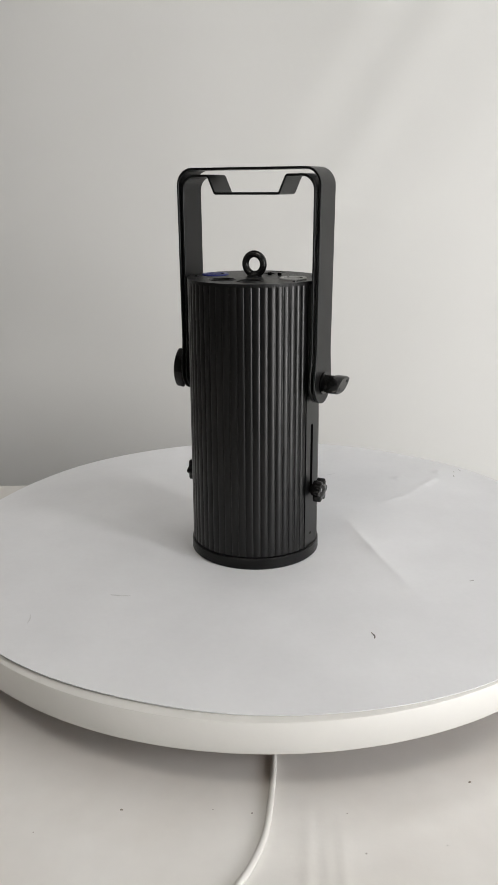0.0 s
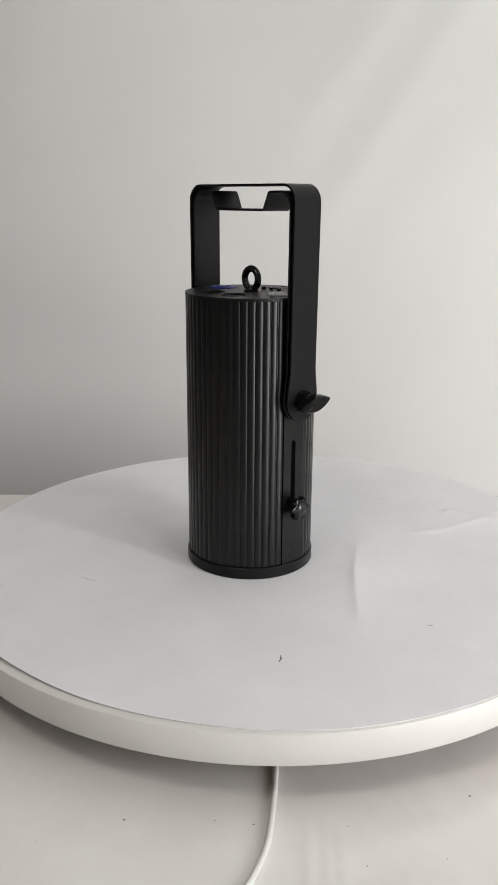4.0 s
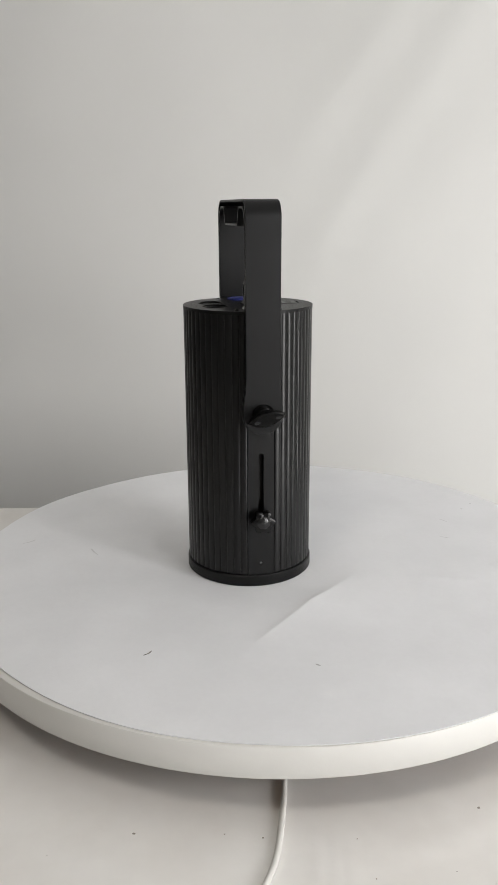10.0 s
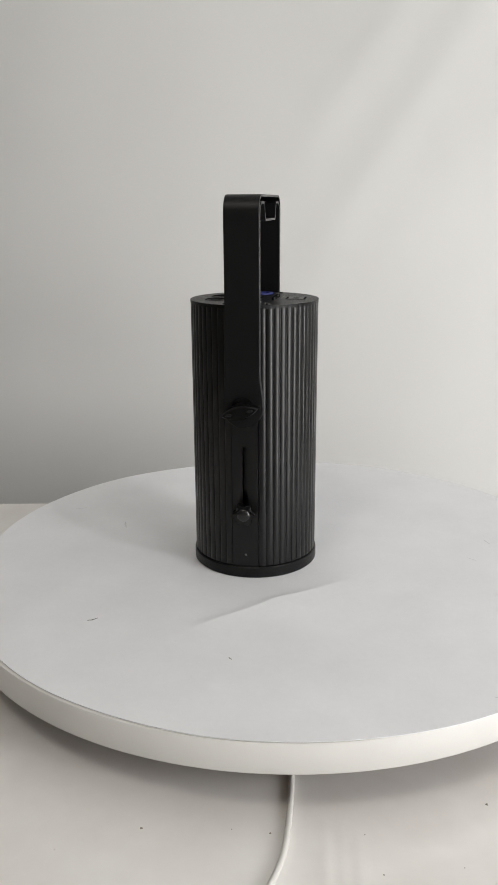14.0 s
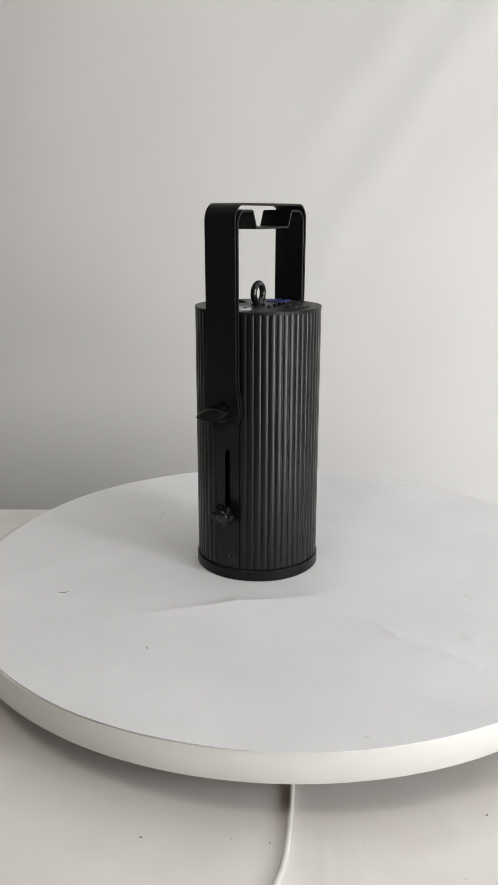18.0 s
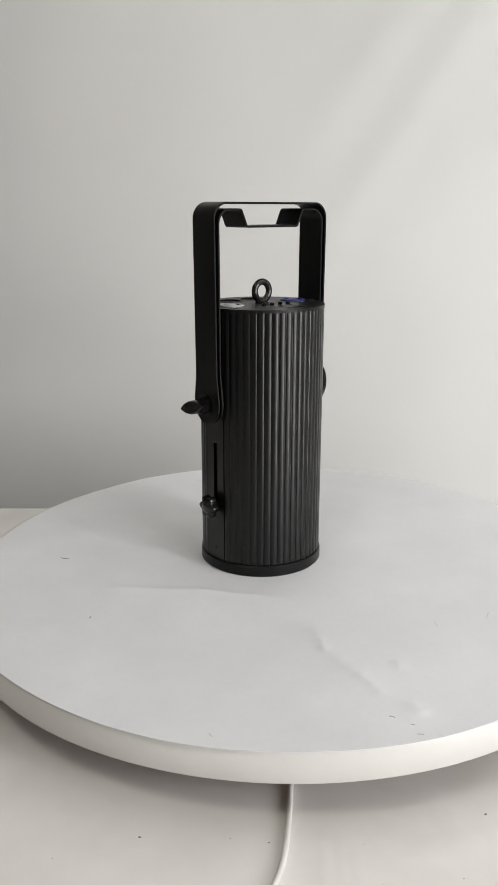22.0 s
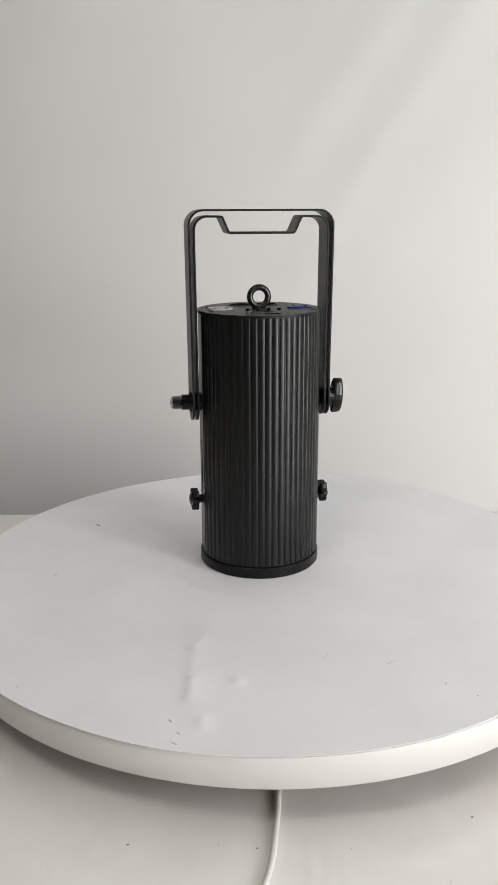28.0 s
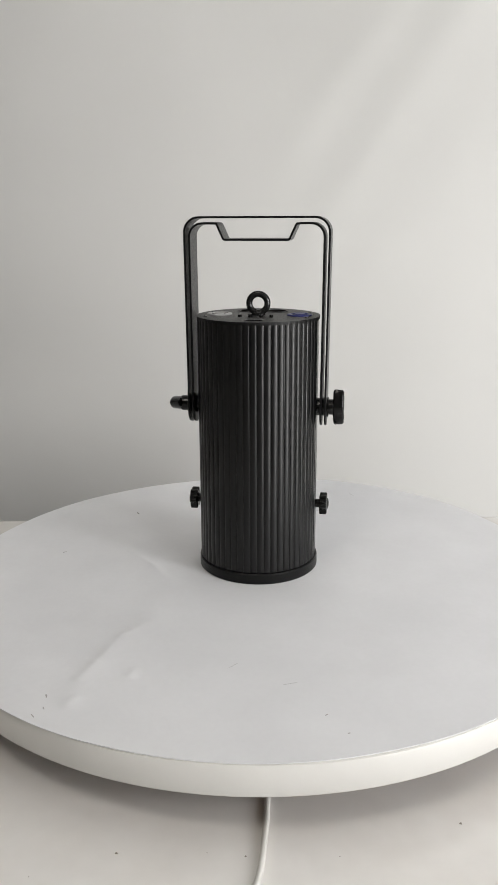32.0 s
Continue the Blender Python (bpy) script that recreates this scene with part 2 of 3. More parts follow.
def strap(path, widths, thick):
    """A flat bar bent along a path in the xz plane; its breadth lies along y."""
    bm = bmesh.new()
    pts = [Vector((x, 0, z)) for x, z in path]
    rows = []
    for i, p in enumerate(pts):
        a = (p - pts[i - 1]).normalized() if i else (pts[1] - p).normalized()
        b = (pts[i + 1] - p).normalized() if i + 1 < len(pts) else a
        tan = (a + b).normalized()
        nor = Vector((-tan.z, 0, tan.x)) * (thick / 2 / max(0.4, math.cos(a.angle(b) / 2)))
        w, e = widths[i] / 2, min(0.0004, widths[i] * 0.2)
        t2 = nor.normalized() * 0.0003
        y = Vector((0, 1, 0))
        rows.append([bm.verts.new(q) for q in (p + nor - y * (w - e), p + nor + y * (w - e), p + nor - t2 + y * w, p - nor + t2 + y * w,
                                               p - nor + y * (w - e), p - nor - y * (w - e), p - nor + t2 - y * w, p + nor - t2 - y * w)])
    for a, b in zip(rows, rows[1:]):
        for k in range(8):
            j = (k + 1) % 8
            bm.faces.new((a[k], a[j], b[j], b[k]))
    bm.faces.new(rows[0])
    bm.faces.new(rows[-1])
    return bm


def tube(points, r, n=14, closed=False):
    """A round bar along a line of points."""
    bm = bmesh.new()
    pts = [Vector(p) for p in points]
    rows = []
    side = None
    for i, p in enumerate(pts):
        a = pts[i - 1] if (i or closed) else p
        b = pts[(i + 1) % len(pts)] if (closed or i + 1 < len(pts)) else p
        tan = (b - a).normalized()
        side = tan.orthogonal().normalized() if side is None else (side - tan * side.dot(tan)).normalized()
        up = tan.cross(side)
        rows.append([bm.verts.new(p + (side * math.cos(q) + up * math.sin(q)) * r) for q in (2 * math.pi * k / n for k in range(n))])
    pairs = list(zip(rows, rows[1:])) + ([(rows[-1], rows[0])] if closed else [])
    for a, b in pairs:
        for k in range(n):
            bm.faces.new((a[k], a[(k + 1) % n], b[(k + 1) % n], b[k]))
    if not closed:
        bm.faces.new(rows[0])
        bm.faces.new(rows[-1])
    return bm


def spline(points, steps=8):
    """A smooth line through points."""
    p = [Vector(q) for q in (points[0], *points, points[-1])]
    out = []
    for a, b, c, d in zip(p, p[1:], p[2:], p[3:]):
        for k in range(steps):
            f = k / steps
            out.append(0.5 * (2 * b + (c - a) * f + (2 * a - 5 * b + 4 * c - d) * f * f + (3 * b - a - 3 * c + d) * f ** 3))
    return out + [p[-2]]


# ---- the room that closes the set ----

def structure(name, bm, mat, label):
    return part(name, bm, mat, None, label, kind="structure")


structure("floor", box(X0 - 0.1, X1 + 0.1, Y0 - 0.1, Y1 + 0.1, -0.1, 0), FLOOR, "plain grey floor under the table")
structure("ceiling", box(X0 - 0.1, X1 + 0.1, Y0 - 0.1, Y1 + 0.1, Z1, Z1 + 0.1), CEIL, "plain pale painted ceiling")
structure("wall_north", box(X0, X1, Y1, Y1 + 0.1, 0, Z1), WALL, "plain grey wall behind the backdrop")
structure("wall_west", box(X0 - 0.1, X0, Y0 - 0.1, Y1 + 0.1, 0, Z1), WALL, "plain grey side wall")
SOUTH = Matrix(((1, 0, 0, 0), (0, 0, -1, Y0), (0, 1, 0, 0), (0, 0, 0, 1)))
EAST = Matrix(((0, 0, 1, X1), (1, 0, 0, 0), (0, 1, 0, 0), (0, 0, 0, 1)))


def opening(lo, hi, z0, z1, inset=0.0):
    return [(lo + inset, z0 + inset), (hi - inset, z0 + inset), (hi - inset, z1 - inset), (lo + inset, z1 - inset)]


for name, side, outline, m, words in (("wall_south", "south", [(X0, 0), (X1, 0), (X1, Z1), (X0, Z1)], SOUTH, "plain grey wall with two windows in it"),
                                      ("wall_east", "east", [(Y0 - 0.1, 0), (Y1 + 0.1, 0), (Y1 + 0.1, Z1), (Y0 - 0.1, Z1)], EAST, "plain grey side wall beside the window")):
    structure(name, plate(outline, [opening(*w[1:5]) for w in WINDOWS if w[0] == side], 0.1, m), WALL, words)
for n, (side, lo, hi, z0, z1, watts) in enumerate(WINDOWS):
    m = SOUTH if side == "south" else EAST
    win = tagged(new("window_%d" % (n + 1)), "white framed window out of view, lighting the set", "window", kind="structure")
    part("window_frame", plate(opening(lo, hi, z0, z1), [opening(lo, hi, z0, z1, 0.03)], 0.03, m @ pose(0, 0, 0.06)), FRAME, win)
    pane = part("pane", plate(opening(lo, hi, z0, z1, 0.03), [], 0.004, m @ pose(0, 0, 0.073)), GLASS, win)
    pane.visible_shadow = False


# fixture of the added ceiling panel, out of view
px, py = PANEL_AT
fixture = tagged(new("added_ceiling_light"), "flat white ceiling panel with a thin frame, added out of view for light", "ceiling light")
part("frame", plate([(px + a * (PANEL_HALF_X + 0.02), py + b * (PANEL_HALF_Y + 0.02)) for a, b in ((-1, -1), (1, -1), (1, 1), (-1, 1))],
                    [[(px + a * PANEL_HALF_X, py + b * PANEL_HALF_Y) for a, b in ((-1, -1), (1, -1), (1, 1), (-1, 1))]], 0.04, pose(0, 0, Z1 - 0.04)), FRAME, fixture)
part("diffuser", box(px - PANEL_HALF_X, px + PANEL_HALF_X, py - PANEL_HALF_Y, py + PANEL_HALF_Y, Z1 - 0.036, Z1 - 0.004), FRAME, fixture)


# ---- backdrop: a hung cloth with soft slanting folds ----
def fold(x, z, x0, z0, x1, z1, width, height):
    """A soft ridge along a line on the cloth, dying out past its ends."""
    dx, dz = x1 - x0, z1 - z0
    n = math.hypot(dx, dz)
    along = ((x - x0) * dx + (z - z0) * dz) / n
    off = ((x - x0) * dz - (z - z0) * dx) / n
    past = max(0.0, -along, along - n)
    return height * math.exp(-(off / width) ** 2 - (past / 0.12) ** 2)


def cloth_relief(x, z):
    h = 0.0012 * noise.noise(Vector((x * 2.2, z * 1.6, 3.1))) + 0.0008 * noise.noise(Vector((x * 6 + z * 4, z * 2.5 - x * 2, 7.7)))
    for f in FOLDS:
        h += fold(x, z, *f)
    # bulge turned from the window: the darker upper right is put into the shape
    wide, high = min(1.0, max(0.0, (x + 0.05) / 0.75)), min(1.0, max(0.0, (z - 1.10) / 0.60))
    h += 0.105 * wide * wide * (3 - 2 * wide) * high * high * (3 - 2 * high)
    # foot curves back on the left, so the shape itself darkens that corner
    drop = min(0.5, max(0.0, 0.76 - z))
    return h - 0.90 * drop ** 2 / (1 + math.exp((x - 0.05) / 0.12))


FOLDS = [(0.150, 1.120, 0.540, 1.740, 0.046, 0.0064), (0.134, 1.360, 0.400, 1.720, 0.045, 0.0050), (0.135, 1.010, 0.288, 1.090, 0.014, 0.0028),
         (0.300, 1.120, 0.700, 1.560, 0.060, 0.0035), (-0.500, 1.400, -0.220, 1.760, 0.100, 0.0050)]
NX, NZ = 220, 150
xs, zs = np.linspace(-1.85, 1.93, NX), np.linspace(0.05, 2.45, NZ)
verts = [(x, BACK_Y - cloth_relief(x, z), z) for z in zs for x in xs]
verts += [(x, y + 0.004, z) for x, y, z in verts]
faces = []
for j in range(NZ - 1):
    for i in range(NX - 1):
        a = j * NX + i
        faces.append((a, a + 1, a + NX + 1, a + NX))
        a += NX * NZ
        faces.append((a + NX, a + NX + 1, a + 1, a))
me = bpy.data.meshes.new("backdrop")
me.from_pydata(verts, [], faces)
part("backdrop", me, CLOTH, None, "off-white hanging backdrop cloth with soft slanting folds", True, "structure")

# ---- table ----
table = tagged(new("table"), "white satin laminate table carrying the turntable", "table")
table.location = (0, 0, 0)
soft_edges(part("tabletop", box(-0.95, TABLE_RIGHT, -0.60, TABLE_BACK, TABLE_Z - 0.028, TABLE_Z, 0.004), TABLE, table, smooth=True))
for lx in (-0.88, TABLE_RIGHT - 0.07):
    for ly in (-0.53, TABLE_BACK - 0.07):
        part("leg", box(lx - 0.025, lx + 0.025, ly - 0.025, ly + 0.025, 0, TABLE_Z - 0.028, 0.003), FRAME, table)


# thin vinyl cover on the table, slightly rippled in front of the turntable
def cover_height(x, y):
    h = 0.0006 + 0.00022 * noise.noise(Vector((x * 9, y * 7, 4.4))) + 0.00010 * noise.noise(Vector((x * 30, y * 12, 2.2)))
    for x0, w, a in ((0.016, 0.004, 0.0004), (0.027, 0.003, 0.0003), (0.037, 0.005, 0.0004), (-0.044, 0.012, 0.0003)):
        h += 2.0 * a * math.exp(-((x - x0 - 0.06 * (y + 0.366)) / w) ** 2) * math.exp(-((y + 0.394) / 0.070) ** 2)
    return h


CX, CY = 300, 200
gx = np.concatenate([np.linspace(-0.93, -0.3, 40)[:-1], np.linspace(-0.3, 0.3, CX - 80), np.linspace(0.3, TABLE_RIGHT - 0.02, 41)[1:]])
gy = np.concatenate([np.linspace(-0.58, -0.20, CY - 50), np.linspace(-0.20, TABLE_BACK - 0.008, 51)[1:]])
CX, CY = len(gx), len(gy)
verts = [(x, y, TABLE_Z + cover_height(x, y)) for y in gy for x in gx] + [(x, y, TABLE_Z + 0.0001) for y in gy for x in gx]
faces = [(j * CX + i, j * CX + i + 1, (j + 1) * CX + i + 1, (j + 1) * CX + i) for j in range(CY - 1) for i in range(CX - 1)]
edge = list(range(CX)) + [j * CX + CX - 1 for j in range(1, CY)] + list(range(CX * CY - 2, CX * (CY - 1) - 1, -1)) + [j * CX for j in range(CY - 2, 0, -1)]
faces += [(a, a + CX * CY, b + CX * CY, b) for a, b in zip(edge, edge[1:] + edge[:1])]
me = bpy.data.meshes.new("table_cover")
me.from_pydata(verts, [], faces)
soft_edges(part("vinyl_cover", me, TABLE, table, "thin white satin vinyl cover", True), 50)


def speck(x, y, size, seed):
    """A flat crumb of dirt with a ragged outline."""
    rnd = random.Random(seed)
    bm = bmesh.new()
    n = 9
    pts = [(size * rnd.uniform(0.5, 1.2) * math.cos(2 * math.pi * k / n), size * rnd.uniform(0.4, 0.9) * math.sin(2 * math.pi * k / n)) for k in range(n)]
    low = [bm.verts.new((x + a, y + b, TABLE_Z + 0.0003)) for a, b in pts]
    top = [bm.verts.new((x + a * 0.7, y + b * 0.7, TABLE_Z + 0.0007 + size * 0.35)) for a, b in pts]
    bm.faces.new(top)
    for k in range(n):
        bm.faces.new((low[k], low[(k + 1) % n], top[(k + 1) % n], top[k]))
    return bm


for n, (x, y, s) in enumerate([(-0.0995, -0.3092, 0.0011), (0.1299, -0.2867, 0.0014), (-0.0409, -0.3101, 0.0006), (-0.0159, -0.3134, 0.0009), (0.052, -0.3476, 0.0007),
                               (0.0445, -0.3148, 0.0006), (0.1018, -0.342, 0.0005), (-0.1516, -0.3279, 0.0006)]):
    tagged(part("crumb", speck(x, y, s, n), SPECK), "tiny brown crumb of dirt on the white table", "dirt", "crumbs on the table")

# ---- turntable ----
turntable = tagged(new("turntable"), "round white motorised display turntable on the table", "turntable")
turntable.location = (0, 0, TABLE_Z)
RIM_R, RIM_H = 0.300, 0.0243
TOP = PLATTER_Z - TABLE_Z
# motor base out of view, coloured dark to cut light bounced onto the table
soft_edges(part("base", lathe([(0, 0.0006), (0.152, 0.0006), (0.155, 0.003), (0.155, TOP - RIM_H - 0.012), (0.10, TOP - RIM_H - 0.009), (0.10, TOP - RIM_H - 0.0005), (0, TOP - RIM_H - 0.0005)], 72), DARK_BASE, turntable, "dark motor base", True))
platter = part("platter", lathe([(0, -RIM_H), (0.2985, -RIM_H), (0.2995, -RIM_H + 0.0003), (RIM_R, -RIM_H + 0.0010), (RIM_R, -0.0016),
                                 (0.2995, -0.0005), (0.2983, 0), (0, 0)], 256), RIM, turntable, "cream-white lacquered round platter", True)
soft_edges(platter, 40)
platter.location = (0, 0, TOP)
# unseen brown disc, added to deepen and warm the shade under the rim
part("underside", lathe([(0, -RIM_H - 0.0004), (0.2955, -RIM_H - 0.0004), (0.2955, -RIM_H + 0.001), (0, -RIM_H + 0.001)], 128), SHADE_BOARD, platter, "unseen brown disc added to deepen and tint the shade below")

# paper cover: a thin disc with a fold, dents and a wavy edge
sheet = tagged(new("cover_sheet"), "round white paper cover with a crease and scuffs on the turntable", "paper cover")
sheet.location = (0, 0, PLATTER_Z)


def ridge(x, y, x0, y0, x1, y1, left, right, height, ends=0.012):
    """A crease along a line: steep on its left, gentle on its right."""
    dx, dy = x1 - x0, y1 - y0
    n = math.hypot(dx, dy)
    along = ((x - x0) * dx + (y - y0) * dy) / n
    off = ((x - x0) * dy - (y - y0) * dx) / n
    past = max(0.0, -along, along - n)
    return height * math.exp(-abs(off / (right if off > 0 else left)) ** 1.15 - (past / ends) ** 2)


def dent(x, y, x0, y0, r, height):
    return height * math.exp(-((x - x0) ** 2 + (y - y0) ** 2) / r ** 2)


RIDGES = [(0.085, 0.018, 0.100, -0.035, 0.030, 0.0100, 0.0014, 0.018), (0.100, -0.035, 0.124, -0.102, 0.030, 0.0100, 0.0014, 0.018),
          (0.092, -0.005, 0.100, -0.035, 0.004, 0.003, 0.0003, 0.006), (0.100, -0.035, 0.121, -0.094, 0.004, 0.003, 0.0003, 0.006),
          (0.118, 0.081, 0.134, 0.091, 0.005, 0.004, 0.0003, 0.006), (0.137, 0.094, 0.147, 0.100, 0.005, 0.004, 0.0007, 0.004),
          (0.148, 0.102, 0.171, 0.135, 0.006, 0.0045, 0.0005, 0.006), (0.172, 0.138, 0.186, 0.157, 0.0045, 0.0035, 0.0011, 0.004),
          (0.143, 0.156, 0.147, 0.163, 0.004, 0.004, 0.0009, 0.003), (0.1915, 0.182, 0.196, 0.190, 0.005, 0.004, 0.0009, 0.004),
          (0.120, 0.229, 0.124, 0.233, 0.005, 0.005, 0.0003, 0.004), (0.148, 0.181, 0.152, 0.185, 0.004, 0.004, 0.0003, 0.003)]
DENTS = [(0.1445, 0.0975, 0.0045, 0.0005), (0.1450, 0.1605, 0.0060, 0.0005), (0.1935, 0.1860, 0.0065, 0.0005),
         (-0.10, -0.16, 0.02, 0.0006), (0.216, -0.119, 0.005, 0.0005), (-0.12, 0.14, 0.03, 0.0006)]


def sheet_height(x, y):
    r, a = math.hypot(x, y), math.atan2(y, x)
    h = 0.0020 + 0.0003 * noise.noise(Vector((x * 11, y * 11, 1.3))) + 0.00012 * noise.noise(Vector((x * 34, y * 34, 5.3)))
    for q in RIDGES:
        h += ridge(x, y, *q)
    for q in DENTS:
        h += dent(x, y, *q)
    h += ridge(x, y, 0.130, 0.088, 0.205, 0.190, 0.070, 0.022, 0.0012, 0.035) * min(1.0, max(0.0, (0.292 - r) / 0.05))
    lift = max(0.0, math.cos(a - radians(-128))) ** 6
    h += lift * 0.0010 * max(0.0, (r - 0.20) / 0.10) ** 2 - (1 - lift - 0.8 * max(0.0, math.cos(a - radians(15))) ** 3) * 0.0011 * max(0.0, (r - 0.18) / 0.118) ** 2
    base = math.hypot(x + 0.0076, y + 0.0249)
    calm = min(1.0, max(0.0, (base - 0.060) / 0.012))
    press = min(1.0, max(0.0, (base - 0.0600) / 0.045))
    return 0.0020 + (h - 0.0020) * calm - 0.0016 * (1 - press * press * (3 - 2 * press))


def sheet_edge(a):
    d = math.degrees(a)
    near = math.exp(-(((d + 100 + 180) % 360 - 180) / 34) ** 2)
    over = math.exp(-(((d - 15 + 180) % 360 - 180) / 48) ** 2)
    return 0.2986 - 0.0066 * near + 0.0030 * over + 0.0007 * math.sin(3 * a + 0.4) + 0.0004 * math.sin(11 * a)


NA, NR = 520, 210
verts = [(0, 0, sheet_height(0, 0))]
for k in range(NR):
    for j in range(NA):
        a = 2 * math.pi * j / NA
        r = sheet_edge(a) * ((k + 1) / NR)
        x, y = r * math.cos(a), r * math.sin(a)
        verts.append((x, y, sheet_height(x, y)))
faces = [(0, 1 + j, 1 + (j + 1) % NA) for j in range(NA)]
for k in range(NR - 1):
    for j in range(NA):
        a, b = 1 + k * NA + j, 1 + k * NA + (j + 1) % NA
        faces.append((a, a + NA, b + NA, b))
rim0 = 1 + (NR - 1) * NA
low0 = len(verts)
verts += [(x * 0.9995, y * 0.9995, z - 0.0007) for x, y, z in verts[rim0:rim0 + NA]]
for j in range(NA):
    i = (j + 1) % NA
    faces.append((rim0 + j, low0 + j, low0 + i, rim0 + i))
under0 = len(verts)
verts += [(x * 0.93, y * 0.93, 0.0006) for x, y, z in verts[rim0:rim0 + NA]]
for j in range(NA):
    i = (j + 1) % NA
    faces.append((low0 + j, under0 + j, under0 + i, low0 + i))
me = bpy.data.meshes.new("paper")
me.from_pydata(verts, [], faces)
soft_edges(part("paper", me, SHEET, sheet, smooth=True), 40)


def stroke(points, width, z_up=0.00012):
    """A thin dark line rubbed into the paper."""
    bm = bmesh.new()
    pts = spline([(x, y, 0) for x, y in points], 5)
    rows = []
    for i, p in enumerate(pts):
        tan = (pts[min(i + 1, len(pts) - 1)] - pts[max(i - 1, 0)]).normalized()
        w = width / 2 * (0.25 + 0.75 * math.sin(math.pi * (i + 0.6) / (len(pts) + 0.2)))
        nor = Vector((-tan.y, tan.x, 0)) * w
        row = []
        for q in (p + nor, p - nor):
            row.append(bm.verts.new((q.x, q.y, sheet_height(q.x, q.y) + z_up)))
        rows.append(row)
    for a, b in zip(rows, rows[1:]):
        bm.faces.new((a[0], a[1], b[1], b[0]))
    made = bmesh.ops.extrude_face_region(bm, geom=bm.faces[:])
    for v in (g for g in made["geom"] if isinstance(g, bmesh.types.BMVert)):
        v.co.z -= z_up * 1.5
    return bm


for pts, w, mat in [([(0.0925, -0.196), (0.0925, -0.1915), (0.0905, -0.187)], 0.0012, SCUFF),
                    ([(-0.1755, -0.177), (-0.1735, -0.184), (-0.1735, -0.191)], 0.0011, SCUFF_PALE),
                    ([(-0.120, -0.140), (-0.112, -0.141), (-0.103, -0.141)], 0.0018, SCUFF_PALE),
                    ([(0.180, -0.0965), (0.182, -0.096), (0.1838, -0.0950)], 0.0012, SCUFF_MID),
                    ([(0.2106, 0.1708), (0.2102, 0.1726), (0.2103, 0.1752)], 0.0013, SCUFF_MID),
                    ([(0.2130, 0.1866), (0.2127, 0.1880), (0.2125, 0.1895)], 0.0009, SCUFF_MID),
                    ([(0.2214, 0.1930), (0.2204, 0.1952), (0.2197, 0.1975)], 0.0009, SCUFF_MID),
                    ([(0.279, 0.069), (0.281, 0.071), (0.282, 0.0735)], 0.0009, SCUFF_PALE),
                    ([(0.0640, 0.1672), (0.0690, 0.1700), (0.0735, 0.1726)], 0.0008, SCUFF_FAINT),
                    ([(0.0280, 0.2055), (0.0330, 0.2056), (0.0390, 0.2057)], 0.0010, SCUFF_FAINT),
                    ([(0.013, 0.2735), (0.015, 0.2735)], 0.0010, SCUFF_MID),
                    ([(0.020, 0.2495), (0.0225, 0.2505)], 0.0009, SCUFF_MID)]:
    part("scuff_mark", stroke(pts, w), mat, sheet)

# ---- power cable of the turntable ----
run = [(0.003, -0.15, 0.012), (0.003, -0.18, 0.006), (0.0004, -0.2482, 0.0036), (-0.0005, -0.2669, 0.0023), (-0.0024, -0.2913, 0.0023), (-0.0073, -0.3298, 0.0023), (-0.0151, -0.3542, 0.0023),
       (-0.0258, -0.3749, 0.0023), (-0.0531, -0.4218, 0.0023), (-0.0953, -0.4921, 0.0023), (-0.236, -0.5438, 0.0023), (-0.5175, -0.5625, 0.0023), (-0.8835, -0.5578, 0.0035),
       (-0.968, -0.545, -0.02), (-0.975, -0.54, -0.3), (-1, -0.5, -0.66), (-1.1, -0.4, -0.7722), (-1.4, -0.2, -0.7722)]
tagged(part("power_cable", tube(spline([(x, y, z + TABLE_Z + 0.0006) for x, y, z in run]), 0.0022), CABLE, None, "thin white power cable trailing from under the turntable", True), category="cable")

# ---- stage light ----
light = tagged(new("stage_light"), "black ribbed cylindrical stage light with a yoke on the paper", "stage light")
BODY_R, PLATE_Z = 0.0578, 0.2474
RIB_STEP, PANEL_HALF = 6.48, 12.24


def housing():
    """The ribbed aluminium tube, with a flat strip on two sides."""
    bm = bmesh.new()
    out = []
    deep = BODY_R - 0.00095

    def at(r, d):
        out.append((r * math.cos(radians(d)), r * math.sin(radians(d))))
    for side in (0, 180):
        flat = BODY_R * math.cos(radians(PANEL_HALF)) - 0.0070
        for s in (-1, 1):
            d = side + s * (PANEL_HALF - 0.6)
            at(flat / math.cos(radians(PANEL_HALF - 0.6)), d)
        n = int(round((180 - 2 * PANEL_HALF) / RIB_STEP))
        for k in range(n):
            c = side + PANEL_HALF + (k + 0.5) * RIB_STEP
            at(deep, c - 3.08)
            for k2 in range(-6, 7):
                q = k2 / 6
                at(BODY_R - 0.00054 * abs(q) ** 2.0 - (0.00010 if abs(q) == 1 else 0), c + 2.92 * q)
            at(deep, c + 3.08)
    rows = [[bm.verts.new((x, y, z)) for x, y in out] for z in (0.0099, PLATE_Z - 0.0028)]
    n = len(out)
    for k in range(n):
        bm.faces.new((rows[0][k], rows[0][(k + 1) % n], rows[1][(k + 1) % n], rows[1][k]))
    bm.faces.new(rows[0])
    bm.faces.new(rows[1])
    return bm


soft_edges(part("housing", housing(), BLACK_BODY, light, "black ribbed aluminium tube", True), 28)
soft_edges(part("base_ring", lathe([(0.050, -0.0016), (0.0581, -0.0016), (0.0590, -0.0007), (0.0589, 0.0080), (0.0582, 0.0089), (0.050, 0.0089), (0.050, 0.004), (0, 0.004)], 96), BLACK_PAINT, light, "smooth black end ring", True))

